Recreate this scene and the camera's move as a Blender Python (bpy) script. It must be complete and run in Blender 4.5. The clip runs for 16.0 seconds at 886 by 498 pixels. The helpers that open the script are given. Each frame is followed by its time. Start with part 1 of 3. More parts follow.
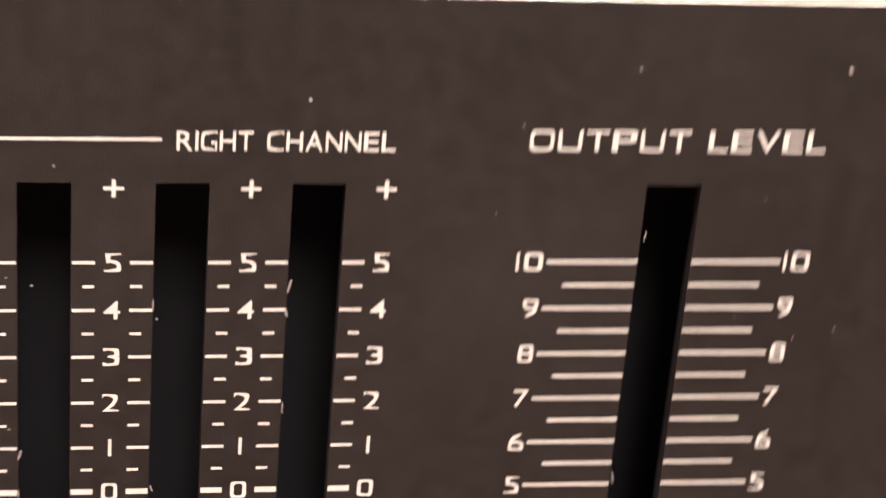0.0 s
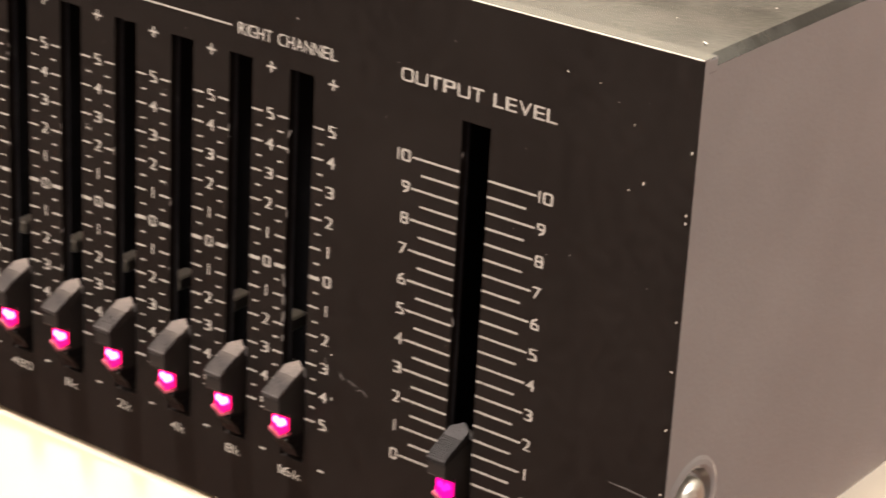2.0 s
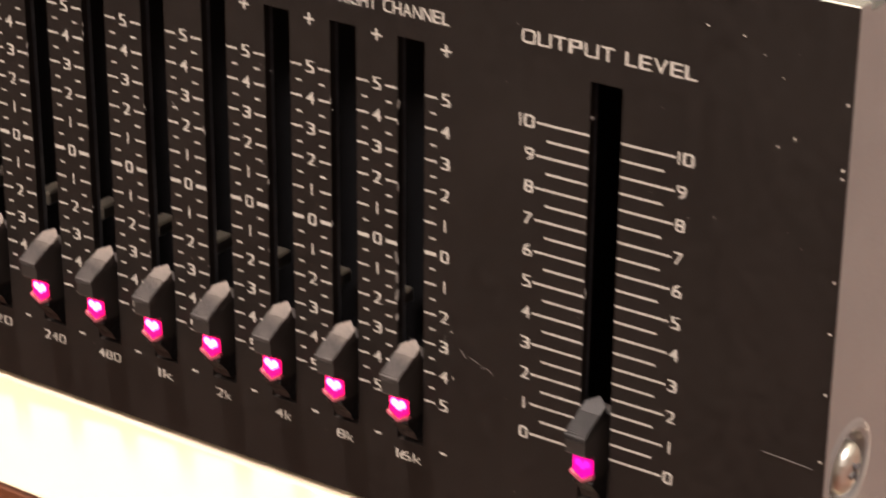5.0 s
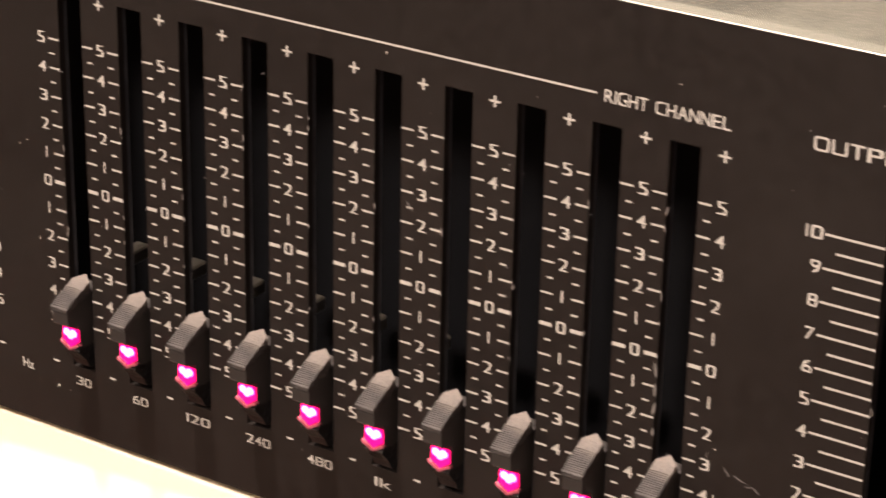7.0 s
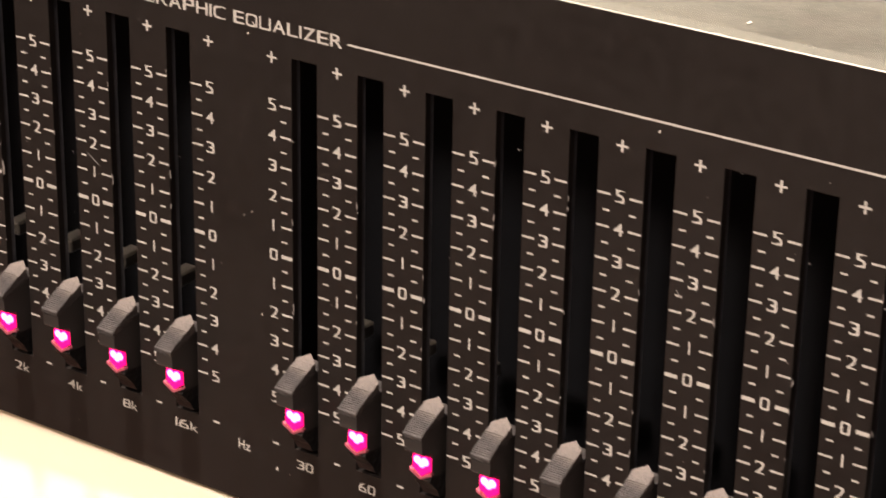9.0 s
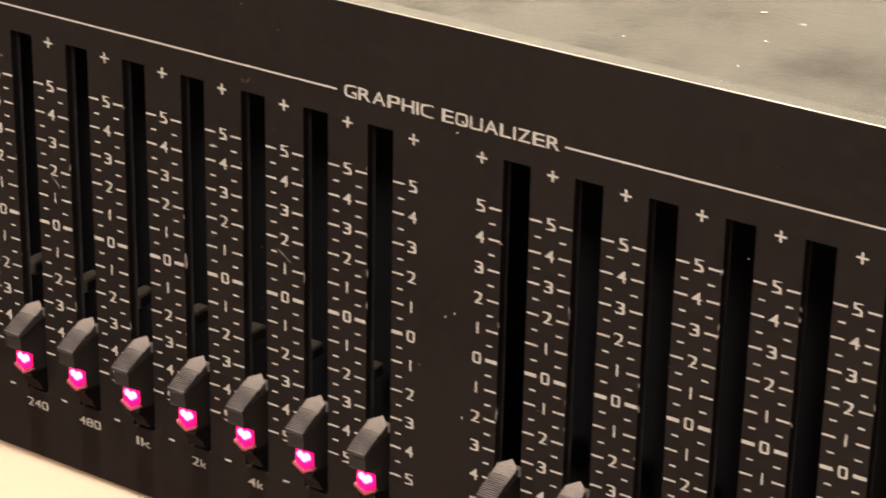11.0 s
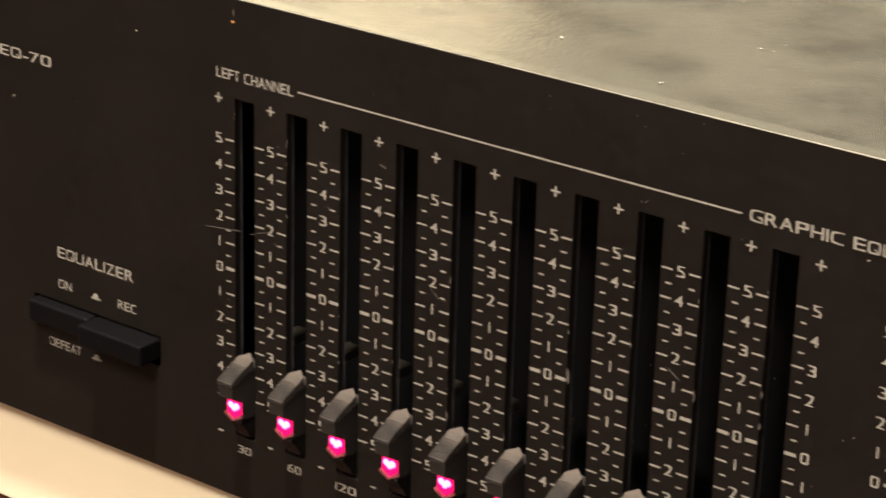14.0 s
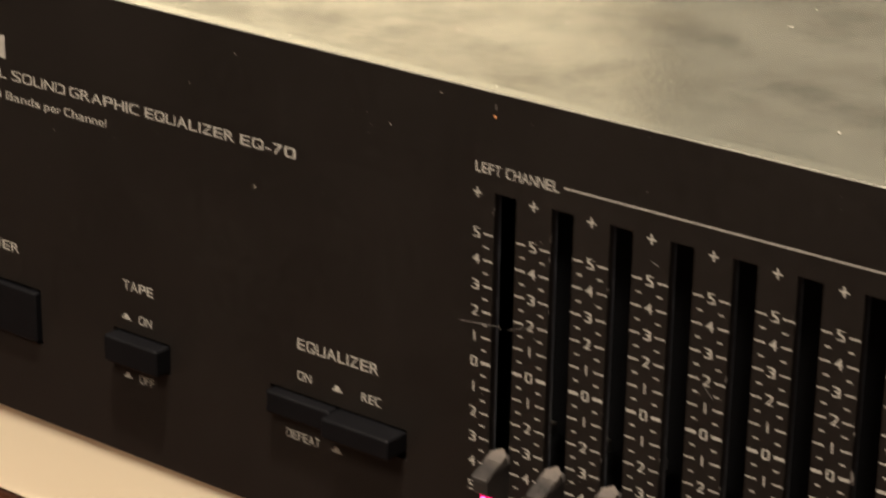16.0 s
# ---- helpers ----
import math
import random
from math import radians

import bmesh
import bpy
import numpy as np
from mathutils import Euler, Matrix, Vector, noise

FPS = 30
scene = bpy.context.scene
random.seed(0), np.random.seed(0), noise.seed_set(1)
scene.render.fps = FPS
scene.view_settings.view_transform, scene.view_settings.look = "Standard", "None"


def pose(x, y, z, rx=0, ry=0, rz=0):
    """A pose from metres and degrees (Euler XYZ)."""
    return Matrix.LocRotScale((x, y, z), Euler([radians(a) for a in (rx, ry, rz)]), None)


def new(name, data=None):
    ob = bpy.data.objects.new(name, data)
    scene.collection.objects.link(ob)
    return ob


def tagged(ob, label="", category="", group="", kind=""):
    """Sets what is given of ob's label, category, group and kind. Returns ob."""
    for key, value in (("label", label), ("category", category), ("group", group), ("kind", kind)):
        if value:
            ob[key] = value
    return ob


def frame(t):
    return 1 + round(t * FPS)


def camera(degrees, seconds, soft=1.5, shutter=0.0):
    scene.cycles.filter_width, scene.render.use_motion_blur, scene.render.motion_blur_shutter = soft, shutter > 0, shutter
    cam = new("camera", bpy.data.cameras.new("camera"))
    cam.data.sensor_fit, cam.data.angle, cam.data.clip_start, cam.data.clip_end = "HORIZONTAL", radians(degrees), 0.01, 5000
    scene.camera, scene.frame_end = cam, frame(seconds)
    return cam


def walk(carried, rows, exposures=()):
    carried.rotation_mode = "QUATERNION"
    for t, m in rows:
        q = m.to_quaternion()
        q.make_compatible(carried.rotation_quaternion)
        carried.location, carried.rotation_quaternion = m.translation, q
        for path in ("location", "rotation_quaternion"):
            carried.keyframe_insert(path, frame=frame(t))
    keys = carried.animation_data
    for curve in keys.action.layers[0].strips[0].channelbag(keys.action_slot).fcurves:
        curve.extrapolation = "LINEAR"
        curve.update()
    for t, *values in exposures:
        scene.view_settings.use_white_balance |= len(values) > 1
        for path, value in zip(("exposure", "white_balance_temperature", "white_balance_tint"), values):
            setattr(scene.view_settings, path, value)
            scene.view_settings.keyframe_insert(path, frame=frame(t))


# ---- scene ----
U = 0.0112                 # pitch of the slider columns, in metres
Z0 = 3.756 * U + 0.0016    # height of the scales' zero line over the shelf

cam = camera(20.1, 16.0, soft=1.6, shutter=0.7)
PATH = [
    (0.0, pose(0.0839, -0.1822, 0.1672, 61.66, -4.35, -8.00)),
    (0.1, pose(0.0977, -0.1899, 0.1722, 61.54, -4.51, -3.53)),
    (0.3, pose(0.1323, -0.2123, 0.1795, 61.96, -4.52, 5.57)),
    (0.5, pose(0.1623, -0.2322, 0.1835, 62.07, -4.35, 11.43)),
    (0.6, pose(0.1708, -0.2363, 0.1839, 62.22, -4.29, 13.07)),
    (0.9, pose(0.1875, -0.2406, 0.1850, 63.05, -3.80, 16.23)),
    (1.0, pose(0.1929, -0.2442, 0.1874, 63.49, -3.62, 16.92)),
    (1.1, pose(0.1966, -0.2477, 0.1925, 63.74, -3.77, 17.48)),
    (1.5, pose(0.2444, -0.2588, 0.1899, 65.01, -3.88, 27.40)),
    (2.0, pose(0.3151, -0.2557, 0.1860, 67.30, -2.81, 36.78)),
    (2.1, pose(0.3185, -0.2562, 0.1879, 67.16, -2.19, 37.63)),
    (2.5, pose(0.3328, -0.2491, 0.1869, 68.41, -0.31, 40.87)),
    (3.0, pose(0.3292, -0.2470, 0.1790, 67.18, 0.51, 41.09)),
    (3.2, pose(0.3270, -0.2527, 0.1772, 66.39, 0.18, 40.36)),
    (5.3, pose(0.2740, -0.2566, 0.1856, 65.75, -0.33, 33.53)),
    (5.5, pose(0.2673, -0.2571, 0.1863, 65.72, -0.43, 33.20)),
    (6.0, pose(0.2580, -0.2562, 0.1848, 66.04, -0.79, 33.02)),
    (6.5, pose(0.2474, -0.2588, 0.1872, 66.04, -0.92, 32.90)),
    (7.0, pose(0.2377, -0.2613, 0.1871, 66.19, -1.04, 33.03)),
    (7.5, pose(0.2285, -0.2613, 0.1883, 66.19, -0.82, 33.56)),
    (8.0, pose(0.2199, -0.2611, 0.1875, 66.38, -0.77, 34.00)),
    (8.5, pose(0.2102, -0.2571, 0.1869, 66.29, -0.86, 34.23)),
    (9.0, pose(0.2018, -0.2560, 0.1875, 66.32, -0.96, 34.44)),
    (9.2, pose(0.1997, -0.2522, 0.1887, 66.03, -0.60, 34.80)),
    (11.3, pose(0.1696, -0.2654, 0.1940, 67.11, -1.19, 34.71)),
    (11.5, pose(0.1691, -0.2680, 0.1943, 67.33, -1.17, 34.82)),
    (12.0, pose(0.1640, -0.2684, 0.1958, 67.48, -1.12, 35.26)),
    (12.5, pose(0.1587, -0.2732, 0.1988, 67.69, -1.15, 35.69)),
    (13.0, pose(0.1519, -0.2800, 0.2005, 68.11, -1.31, 35.99)),
    (13.5, pose(0.1445, -0.2854, 0.2000, 68.42, -1.49, 36.83)),
    (14.0, pose(0.1399, -0.2875, 0.2002, 68.54, -1.45, 37.55)),
    (14.5, pose(0.1321, -0.2911, 0.2007, 68.61, -1.30, 37.89)),
    (15.0, pose(0.1219, -0.2963, 0.2036, 68.56, -1.23, 38.16)),
    (15.5, pose(0.1157, -0.2995, 0.2035, 68.85, -1.08, 38.48)),
    (16.0, pose(0.1045, -0.3037, 0.2083, 69.09, -0.89, 38.02)),
]
walk(cam, PATH, [(0.0, 1.14, 5900, 25), (0.5, 0.92, 5950, 20), (1.0, 0.5, 5850, 17), (1.5, 0.17, 5950, 18), (2.0, 0.2, 5950, 18), (2.5, -0.06, 5900, 18), (3.0, -0.03, 5850, 20), (5.5, 0.29, 6100, 21),
                 (7.0, 0.47, 6150, 21), (9.0, 0.32, 6050, 20), (12.0, 0.0, 6100, 15), (14.0, -0.33, 6200, 11), (16.0, -0.62, 6300, 11)])

# ---- light ----
world = bpy.data.worlds.new("room_air")
scene.world = world
world.use_nodes = True
world.node_tree.nodes["Background"].inputs["Color"].default_value = (1.0, 0.82, 0.62, 1)
world.node_tree.nodes["Background"].inputs["Strength"].default_value = 0.02


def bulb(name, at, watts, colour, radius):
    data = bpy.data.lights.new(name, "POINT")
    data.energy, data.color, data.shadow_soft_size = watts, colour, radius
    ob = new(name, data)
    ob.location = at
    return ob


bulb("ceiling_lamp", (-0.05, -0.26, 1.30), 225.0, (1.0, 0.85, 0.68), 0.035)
# unseen soft fill from the front, added to brighten panel and print
bulb("front_fill", (0.10, -1.10, 1.20), 168.0, (1.0, 0.86, 0.67), 0.22)
# unseen fill added to light the wall that the cover mirrors
bulb("wall_fill", (-1.1, 0.12, 0.55), 135.0, (1.0, 0.87, 0.66), 0.05)
# unseen light from the right, added to lift the cover's grey side
bulb("side_fill", (1.15, 0.34, 0.75), 70.0, (1.0, 0.90, 0.80), 0.12)


# ---- materials ----
def material(name, base, rough, metal=0.0, noise_scale=40.0, vary=0.15, bump=0.0, bump_scale=400.0, stain=None,
             stain_scale=6.0, stain_amount=0.5, rough_vary=0.1, stretch=(1, 1, 1), coat=0.0, gloss=0.5):
    m = bpy.data.materials.new(name)
    m.use_nodes = True
    n, l = m.node_tree.nodes, m.node_tree.links
    b = n["Principled BSDF"]
    b.inputs["Metallic"].default_value = metal
    b.inputs["Coat Weight"].default_value = coat
    b.inputs["Specular IOR Level"].default_value = gloss
    co = n.new("ShaderNodeTexCoord")
    mp = n.new("ShaderNodeMapping")
    mp.inputs["Scale"].default_value = stretch
    l.new(co.outputs["Object"], mp.inputs["Vector"])
    fine = n.new("ShaderNodeTexNoise")
    fine.inputs["Scale"].default_value = noise_scale
    fine.inputs["Detail"].default_value = 6
    l.new(mp.outputs["Vector"], fine.inputs["Vector"])
    ramp = n.new("ShaderNodeMixRGB")
    ramp.inputs["Color1"].default_value = (*[c * (1 - vary) for c in base], 1)
    ramp.inputs["Color2"].default_value = (*[min(1, c * (1 + vary)) for c in base], 1)
    l.new(fine.outputs["Fac"], ramp.inputs["Fac"])
    colour = ramp.outputs["Color"]
    if stain:
        big = n.new("ShaderNodeTexNoise")
        big.inputs["Scale"].default_value = stain_scale
        big.inputs["Detail"].default_value = 8
        big.inputs["Roughness"].default_value = 0.65
        l.new(mp.outputs["Vector"], big.inputs["Vector"])
        cut = n.new("ShaderNodeValToRGB")
        cut.color_ramp.elements[0].position = 0.42
        cut.color_ramp.elements[1].position = 0.68
        l.new(big.outputs["Fac"], cut.inputs["Fac"])
        amount = n.new("ShaderNodeMath")
        amount.operation = "MULTIPLY"
        amount.inputs[1].default_value = stain_amount
        l.new(cut.outputs["Color"], amount.inputs[0])
        mix = n.new("ShaderNodeMixRGB")
        mix.inputs["Color2"].default_value = (*stain, 1)
        l.new(amount.outputs["Value"], mix.inputs["Fac"])
        l.new(colour, mix.inputs["Color1"])
        colour = mix.outputs["Color"]
    l.new(colour, b.inputs["Base Color"])
    rr = n.new("ShaderNodeMapRange")
    rr.inputs["To Min"].default_value = max(0.02, rough - rough_vary)
    rr.inputs["To Max"].default_value = min(1, rough + rough_vary)
    l.new(fine.outputs["Fac"], rr.inputs["Value"])
    l.new(rr.outputs["Result"], b.inputs["Roughness"])
    if bump:
        grain = n.new("ShaderNodeTexNoise")
        grain.inputs["Scale"].default_value = bump_scale
        grain.inputs["Detail"].default_value = 3
        l.new(mp.outputs["Vector"], grain.inputs["Vector"])
        bp = n.new("ShaderNodeBump")
        bp.inputs["Strength"].default_value = bump
        bp.inputs["Distance"].default_value = 0.0004
        l.new(grain.outputs["Fac"], bp.inputs["Height"])
        l.new(bp.outputs["Normal"], b.inputs["Normal"])
    return m


def glow(name, colour, hot, strength, hot_strength):
    """Lit plastic window: deep colour at the rim, hotter toward the diode behind it."""
    m = bpy.data.materials.new(name)
    m.use_nodes = True
    n, l = m.node_tree.nodes, m.node_tree.links
    b = n["Principled BSDF"]
    b.inputs["Base Color"].default_value = (*[c * 0.3 for c in colour], 1)
    b.inputs["Roughness"].default_value = 0.25
    co = n.new("ShaderNodeTexCoord")
    fac = None
    for x, z, far, near_ in ((-0.058, 0.028, 0.07, 0.026), (0.053, 0.028, 0.07, 0.026), (0.0, -0.012, 0.068, 0.016)):
        off = n.new("ShaderNodeVectorMath")
        off.operation = "DISTANCE"
        off.inputs[1].default_value = (x * U, -0.262 * U, z * U)
        l.new(co.outputs["Object"], off.inputs[0])
        near = n.new("ShaderNodeMapRange")
        near.interpolation_type = "SMOOTHSTEP"
        near.inputs["From Min"].default_value = far * U
        near.inputs["From Max"].default_value = near_ * U
        l.new(off.outputs["Value"], near.inputs["Value"])
        if fac is None:
            fac = near.outputs["Result"]
        else:
            top = n.new("ShaderNodeMath")
            top.operation = "MAXIMUM"
            l.new(fac, top.inputs[0])
            l.new(near.outputs["Result"], top.inputs[1])
            fac = top.outputs["Value"]
    mix = n.new("ShaderNodeMixRGB")
    mix.inputs["Color1"].default_value = (*[c * strength for c in colour], 1)
    mix.inputs["Color2"].default_value = (*[c * hot_strength for c in hot], 1)
    l.new(fac, mix.inputs["Fac"])
    l.new(mix.outputs["Color"], b.inputs["Emission Color"])
    b.inputs["Emission Strength"].default_value = 1.0
    return m


M_PANEL = material("black_satin_aluminium", (0.0066, 0.0052, 0.0045), 0.42, 0.0, 500, 0.4, 0.16, 7000, (0.012, 0.0098, 0.0085), 26, 0.45, gloss=0.22)
M_PANEL_EDGE = material("bare_aluminium_edge", (0.3, 0.29, 0.25), 0.5, 1.0, 120, 0.15)
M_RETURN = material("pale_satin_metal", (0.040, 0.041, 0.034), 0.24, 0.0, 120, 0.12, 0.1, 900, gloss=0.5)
M_COVER = material("olive_grey_enamel", (0.029, 0.030, 0.025), 0.2, 0.0, 160, 0.25, 0.14, 1400, (0.007, 0.007, 0.006), 42, 0.95, rough_vary=0.1, gloss=0.2)
# grime dulls the cover's shine in cloudy patches
_n, _l = M_COVER.node_tree.nodes, M_COVER.node_tree.links
_cloud = _n.new("ShaderNodeTexNoise")
_cloud.inputs["Scale"].default_value = 46
_cloud.inputs["Detail"].default_value = 7
_cloud.inputs["Roughness"].default_value = 0.62
_l.new(_n["Texture Coordinate"].outputs["Object"], _cloud.inputs["Vector"])
_dull = _n.new("ShaderNodeMapRange")
_dull.interpolation_type = "SMOOTHSTEP"
_dull.inputs["From Min"].default_value = 0.40
_dull.inputs["From Max"].default_value = 0.66
_dull.inputs["To Min"].default_value = 0.42
_dull.inputs["To Max"].default_value = 0.10
_l.new(_cloud.outputs["Fac"], _dull.inputs["Value"])
_l.new(_dull.outputs["Result"], _n["Principled BSDF"].inputs["Specular IOR Level"])
# a dark grimy stain at the cover's right front corner
_mix_in = _n["Principled BSDF"].inputs["Base Color"].links[0].from_socket
_xyz = _n.new("ShaderNodeSeparateXYZ")
_l.new(_n["Texture Coordinate"].outputs["Object"], _xyz.inputs["Vector"])
_fade = None
for _axis, _from, _to in (("X", 8.5, 13.0), ("Y", 0.6, 1.7)):
    _edge = _n.new("ShaderNodeMapRange")
    _edge.interpolation_type = "SMOOTHSTEP"
    _edge.inputs["From Min"].default_value = _from * U
    _edge.inputs["From Max"].default_value = _to * U
    _l.new(_xyz.outputs[_axis], _edge.inputs["Value"])
    if _fade is None:
        _fade = _edge.outputs["Result"]
    else:
        _both = _n.new("ShaderNodeMath")
        _both.operation = "MULTIPLY"
        _l.new(_fade, _both.inputs[0])
        _l.new(_edge.outputs["Result"], _both.inputs[1])
        _fade = _both.outputs["Value"]
_spots = _n.new("ShaderNodeTexNoise")
_spots.inputs["Scale"].default_value = 150
_spots.inputs["Detail"].default_value = 6
_l.new(_n["Texture Coordinate"].outputs["Object"], _spots.inputs["Vector"])
_ragged = _n.new("ShaderNodeMath")
_ragged.operation = "MULTIPLY"
_l.new(_fade, _ragged.inputs[0])
_l.new(_spots.outputs["Fac"], _ragged.inputs[1])
_much = _n.new("ShaderNodeMath")
_much.operation = "MULTIPLY"
_much.use_clamp = True
_much.inputs[1].default_value = 1.9
_l.new(_ragged.outputs["Value"], _much.inputs[0])
_grime = _n.new("ShaderNodeMixRGB")
_grime.inputs["Color2"].default_value = (0.008, 0.0075, 0.006, 1)
_l.new(_much.outputs["Value"], _grime.inputs["Fac"])
_l.new(_mix_in, _grime.inputs["Color1"])
_l.new(_grime.outputs["Color"], _n["Principled BSDF"].inputs["Base Color"])
_less = _n.new("ShaderNodeMath")
_less.operation = "MULTIPLY_ADD"
_less.inputs[1].default_value = -0.65
_less.inputs[2].default_value = 1.0
_l.new(_much.outputs["Value"], _less.inputs[0])
_matt = _n.new("ShaderNodeMath")
_matt.operation = "MULTIPLY"
_l.new(_dull.outputs["Result"], _matt.inputs[0])
_l.new(_less.outputs["Value"], _matt.inputs[1])
_l.new(_matt.outputs["Value"], _n["Principled BSDF"].inputs["Specular IOR Level"])
# same enamel as the cover's top; the side's light is mixed in, so lighter
M_SIDE_LIT = material("grey_enamel", (0.138, 0.132, 0.119), 0.16, 0.0, 60, 0.08, 0.12, 1500, (0.112, 0.105, 0.095), 18, 0.5, rough_vary=0.05)
M_PRINT = material("cream_screen_print", (0.25, 0.237, 0.21), 0.6, 0, 900, 0.12)
# near-black colour that stands for shade in and behind the slots
M_SLOT_SHADE = material("black_slot_shade", (0.0048, 0.0048, 0.0056), 0.6, 0, 200, 0.3, gloss=0.1)
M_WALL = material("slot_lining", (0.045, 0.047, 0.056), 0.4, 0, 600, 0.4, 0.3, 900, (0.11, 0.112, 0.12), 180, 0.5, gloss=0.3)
M_KNOB = material("dark_grey_knob_plastic", (0.023, 0.0205, 0.0195), 0.6, 0, 900, 0.6, 0.7, 2600, (0.050, 0.044, 0.040), 260, 0.6, gloss=0.2)
# the smooth tips turn paler with height, along a ragged edge
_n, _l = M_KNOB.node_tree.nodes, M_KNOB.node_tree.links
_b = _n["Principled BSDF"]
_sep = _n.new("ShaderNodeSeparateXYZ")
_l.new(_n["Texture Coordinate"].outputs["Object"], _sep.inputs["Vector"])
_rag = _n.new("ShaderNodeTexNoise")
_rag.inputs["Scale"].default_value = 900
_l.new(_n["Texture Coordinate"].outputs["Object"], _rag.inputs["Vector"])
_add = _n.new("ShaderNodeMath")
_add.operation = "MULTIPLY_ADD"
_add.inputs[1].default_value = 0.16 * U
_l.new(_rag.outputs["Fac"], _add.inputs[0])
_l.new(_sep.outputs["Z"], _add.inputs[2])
_high = _n.new("ShaderNodeMapRange")
_high.interpolation_type = "SMOOTHSTEP"
_high.inputs["From Min"].default_value = 0.66 * U
_high.inputs["From Max"].default_value = 0.82 * U
_high.inputs["To Max"].default_value = 0.9
_l.new(_add.outputs["Value"], _high.inputs["Value"])
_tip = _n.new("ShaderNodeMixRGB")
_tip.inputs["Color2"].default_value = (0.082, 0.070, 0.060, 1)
_l.new(_high.outputs["Result"], _tip.inputs["Fac"])
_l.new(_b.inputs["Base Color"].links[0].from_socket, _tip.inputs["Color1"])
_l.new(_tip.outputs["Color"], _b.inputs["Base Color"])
M_KNOB_DARK = material("black_knob_plastic", (0.023, 0.021, 0.0195), 0.42, 0, 300, 0.2, gloss=0.3)
# wedge below the window, its shade put in as a darker colour
M_FOOT_SHADE = material("shaded_knob_base", (0.0055, 0.0052, 0.0055), 0.4, 0, 300, 0.2, 0.4, 1500, (0.04, 0.037, 0.035), 700, 0.15, gloss=0.2)
M_KNOB_OUT = material("charcoal_knob_plastic", (0.008, 0.0078, 0.0078), 0.55, 0, 500, 0.4, 0.3, 1800, (0.022, 0.020, 0.019), 260, 0.5, gloss=0.2)
M_LEVER = material("grey_lever_metal", (0.065, 0.057, 0.047), 0.35, 0, 300, 0.2)
M_LIP = material("dusty_knob_lip", (0.10, 0.088, 0.08), 0.5, 0, 300, 0.2)
# the lit window's pink spill is painted into the lip's colour
M_LIP_SPILL = material("lip_with_pink_spill", (0.30, 0.075, 0.10), 0.35, 0, 300, 0.2)
M_BUTTON = material("black_button_plastic", (0.0028, 0.0028, 0.0034), 0.45, 0, 200, 0.2, 0.1, 1500, gloss=0.12)
M_LED = glow("pink_lit_window", (1.0, 0.004, 0.11), (1.0, 0.30, 0.92), 2.1, 5.2)
M_LED_PLAIN = glow("pink_lit_window_even", (1.0, 0.003, 0.25), (1.0, 0.02, 0.60), 1.3, 1.4)
M_SCREW = material("nickel_plated_steel", (0.46, 0.45, 0.39), 0.36, 1.0, 600, 0.3, 0.3, 1500)
M_SHELF = material("cream_painted_board", (0.87, 0.765, 0.575), 0.5, 0, 30, 0.03, 0.1, 300, (0.84, 0.72, 0.52), 9, 0.4)
M_WOOD = material("red_brown_wood", (0.07, 0.023, 0.009), 0.45, 0, 40, 0.6, 0.25, 90, (0.026, 0.009, 0.004), 16, 0.85, stretch=(1, 9, 9), gloss=0.3)
# wall tones set apart for what the cover and panel mirror
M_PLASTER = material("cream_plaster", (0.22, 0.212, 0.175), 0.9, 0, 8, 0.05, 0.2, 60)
M_PALE = material("reflected_pale_plaster", (0.51, 0.48, 0.37), 0.9, 0, 8, 0.05, 0.2, 60)
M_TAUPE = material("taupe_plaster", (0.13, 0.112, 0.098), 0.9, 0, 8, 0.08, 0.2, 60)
M_UMBER = material("reflected_umber_plaster", (0.05, 0.042, 0.036), 0.9, 0, 8, 0.08, 0.2, 60)
M_DUST = material("pale_dust", (0.3, 0.28, 0.24), 0.9, 0, 900, 0.2)
M_RUST = material("orange_rust", (0.55, 0.24, 0.09), 0.8, 0, 900, 0.3)
M_SCRATCH = material("bare_metal_scratch", (0.10, 0.092, 0.084), 0.5, 0.2, 900, 0.4)
M_BLACK = material("matt_black_metal", (0.03, 0.03, 0.03), 0.6)


# ---- mesh helpers ----
def box(bm, x0, x1, y0, y1, z0, z1):
    v = [bm.verts.new((x, y, z)) for x in (x0, x1) for y in (y0, y1) for z in (z0, z1)]
    for f in ((0, 1, 3, 2), (4, 6, 7, 5), (0, 4, 5, 1), (2, 3, 7, 6), (0, 2, 6, 4), (1, 5, 7, 3)):
        bm.faces.new([v[i] for i in f])


def bevelled_box(x0, x1, y0, y1, z0, z1, r, segments=2):
    bm = bmesh.new()
    box(bm, x0, x1, y0, y1, z0, z1)
    bmesh.ops.recalc_face_normals(bm, faces=bm.faces)
    bmesh.ops.bevel(bm, geom=bm.edges[:], offset=r, segments=segments, affect="EDGES", profile=0.5)
    return bm


def prism(bm, outline, x0, x1):
    """Extrudes an outline of (y, z) points along x."""
    a = [bm.verts.new((x0, y, z)) for y, z in outline]
    b = [bm.verts.new((x1, y, z)) for y, z in outline]
    bm.faces.new(a)
    bm.faces.new(b[::-1])
    for i in range(len(a)):
        j = (i + 1) % len(a)
        bm.faces.new((a[i], b[i], b[j], a[j]))


def plate(bm, outline, y0, y1):
    """Extrudes an outline of (x, z) points along y."""
    a = [bm.verts.new((x, y0, z)) for x, z in outline]
    b = [bm.verts.new((x, y1, z)) for x, z in outline]
    bm.faces.new(a)
    bm.faces.new(b[::-1])
    for i in range(len(a)):
        j = (i + 1) % len(a)
        bm.faces.new((a[i], b[i], b[j], a[j]))


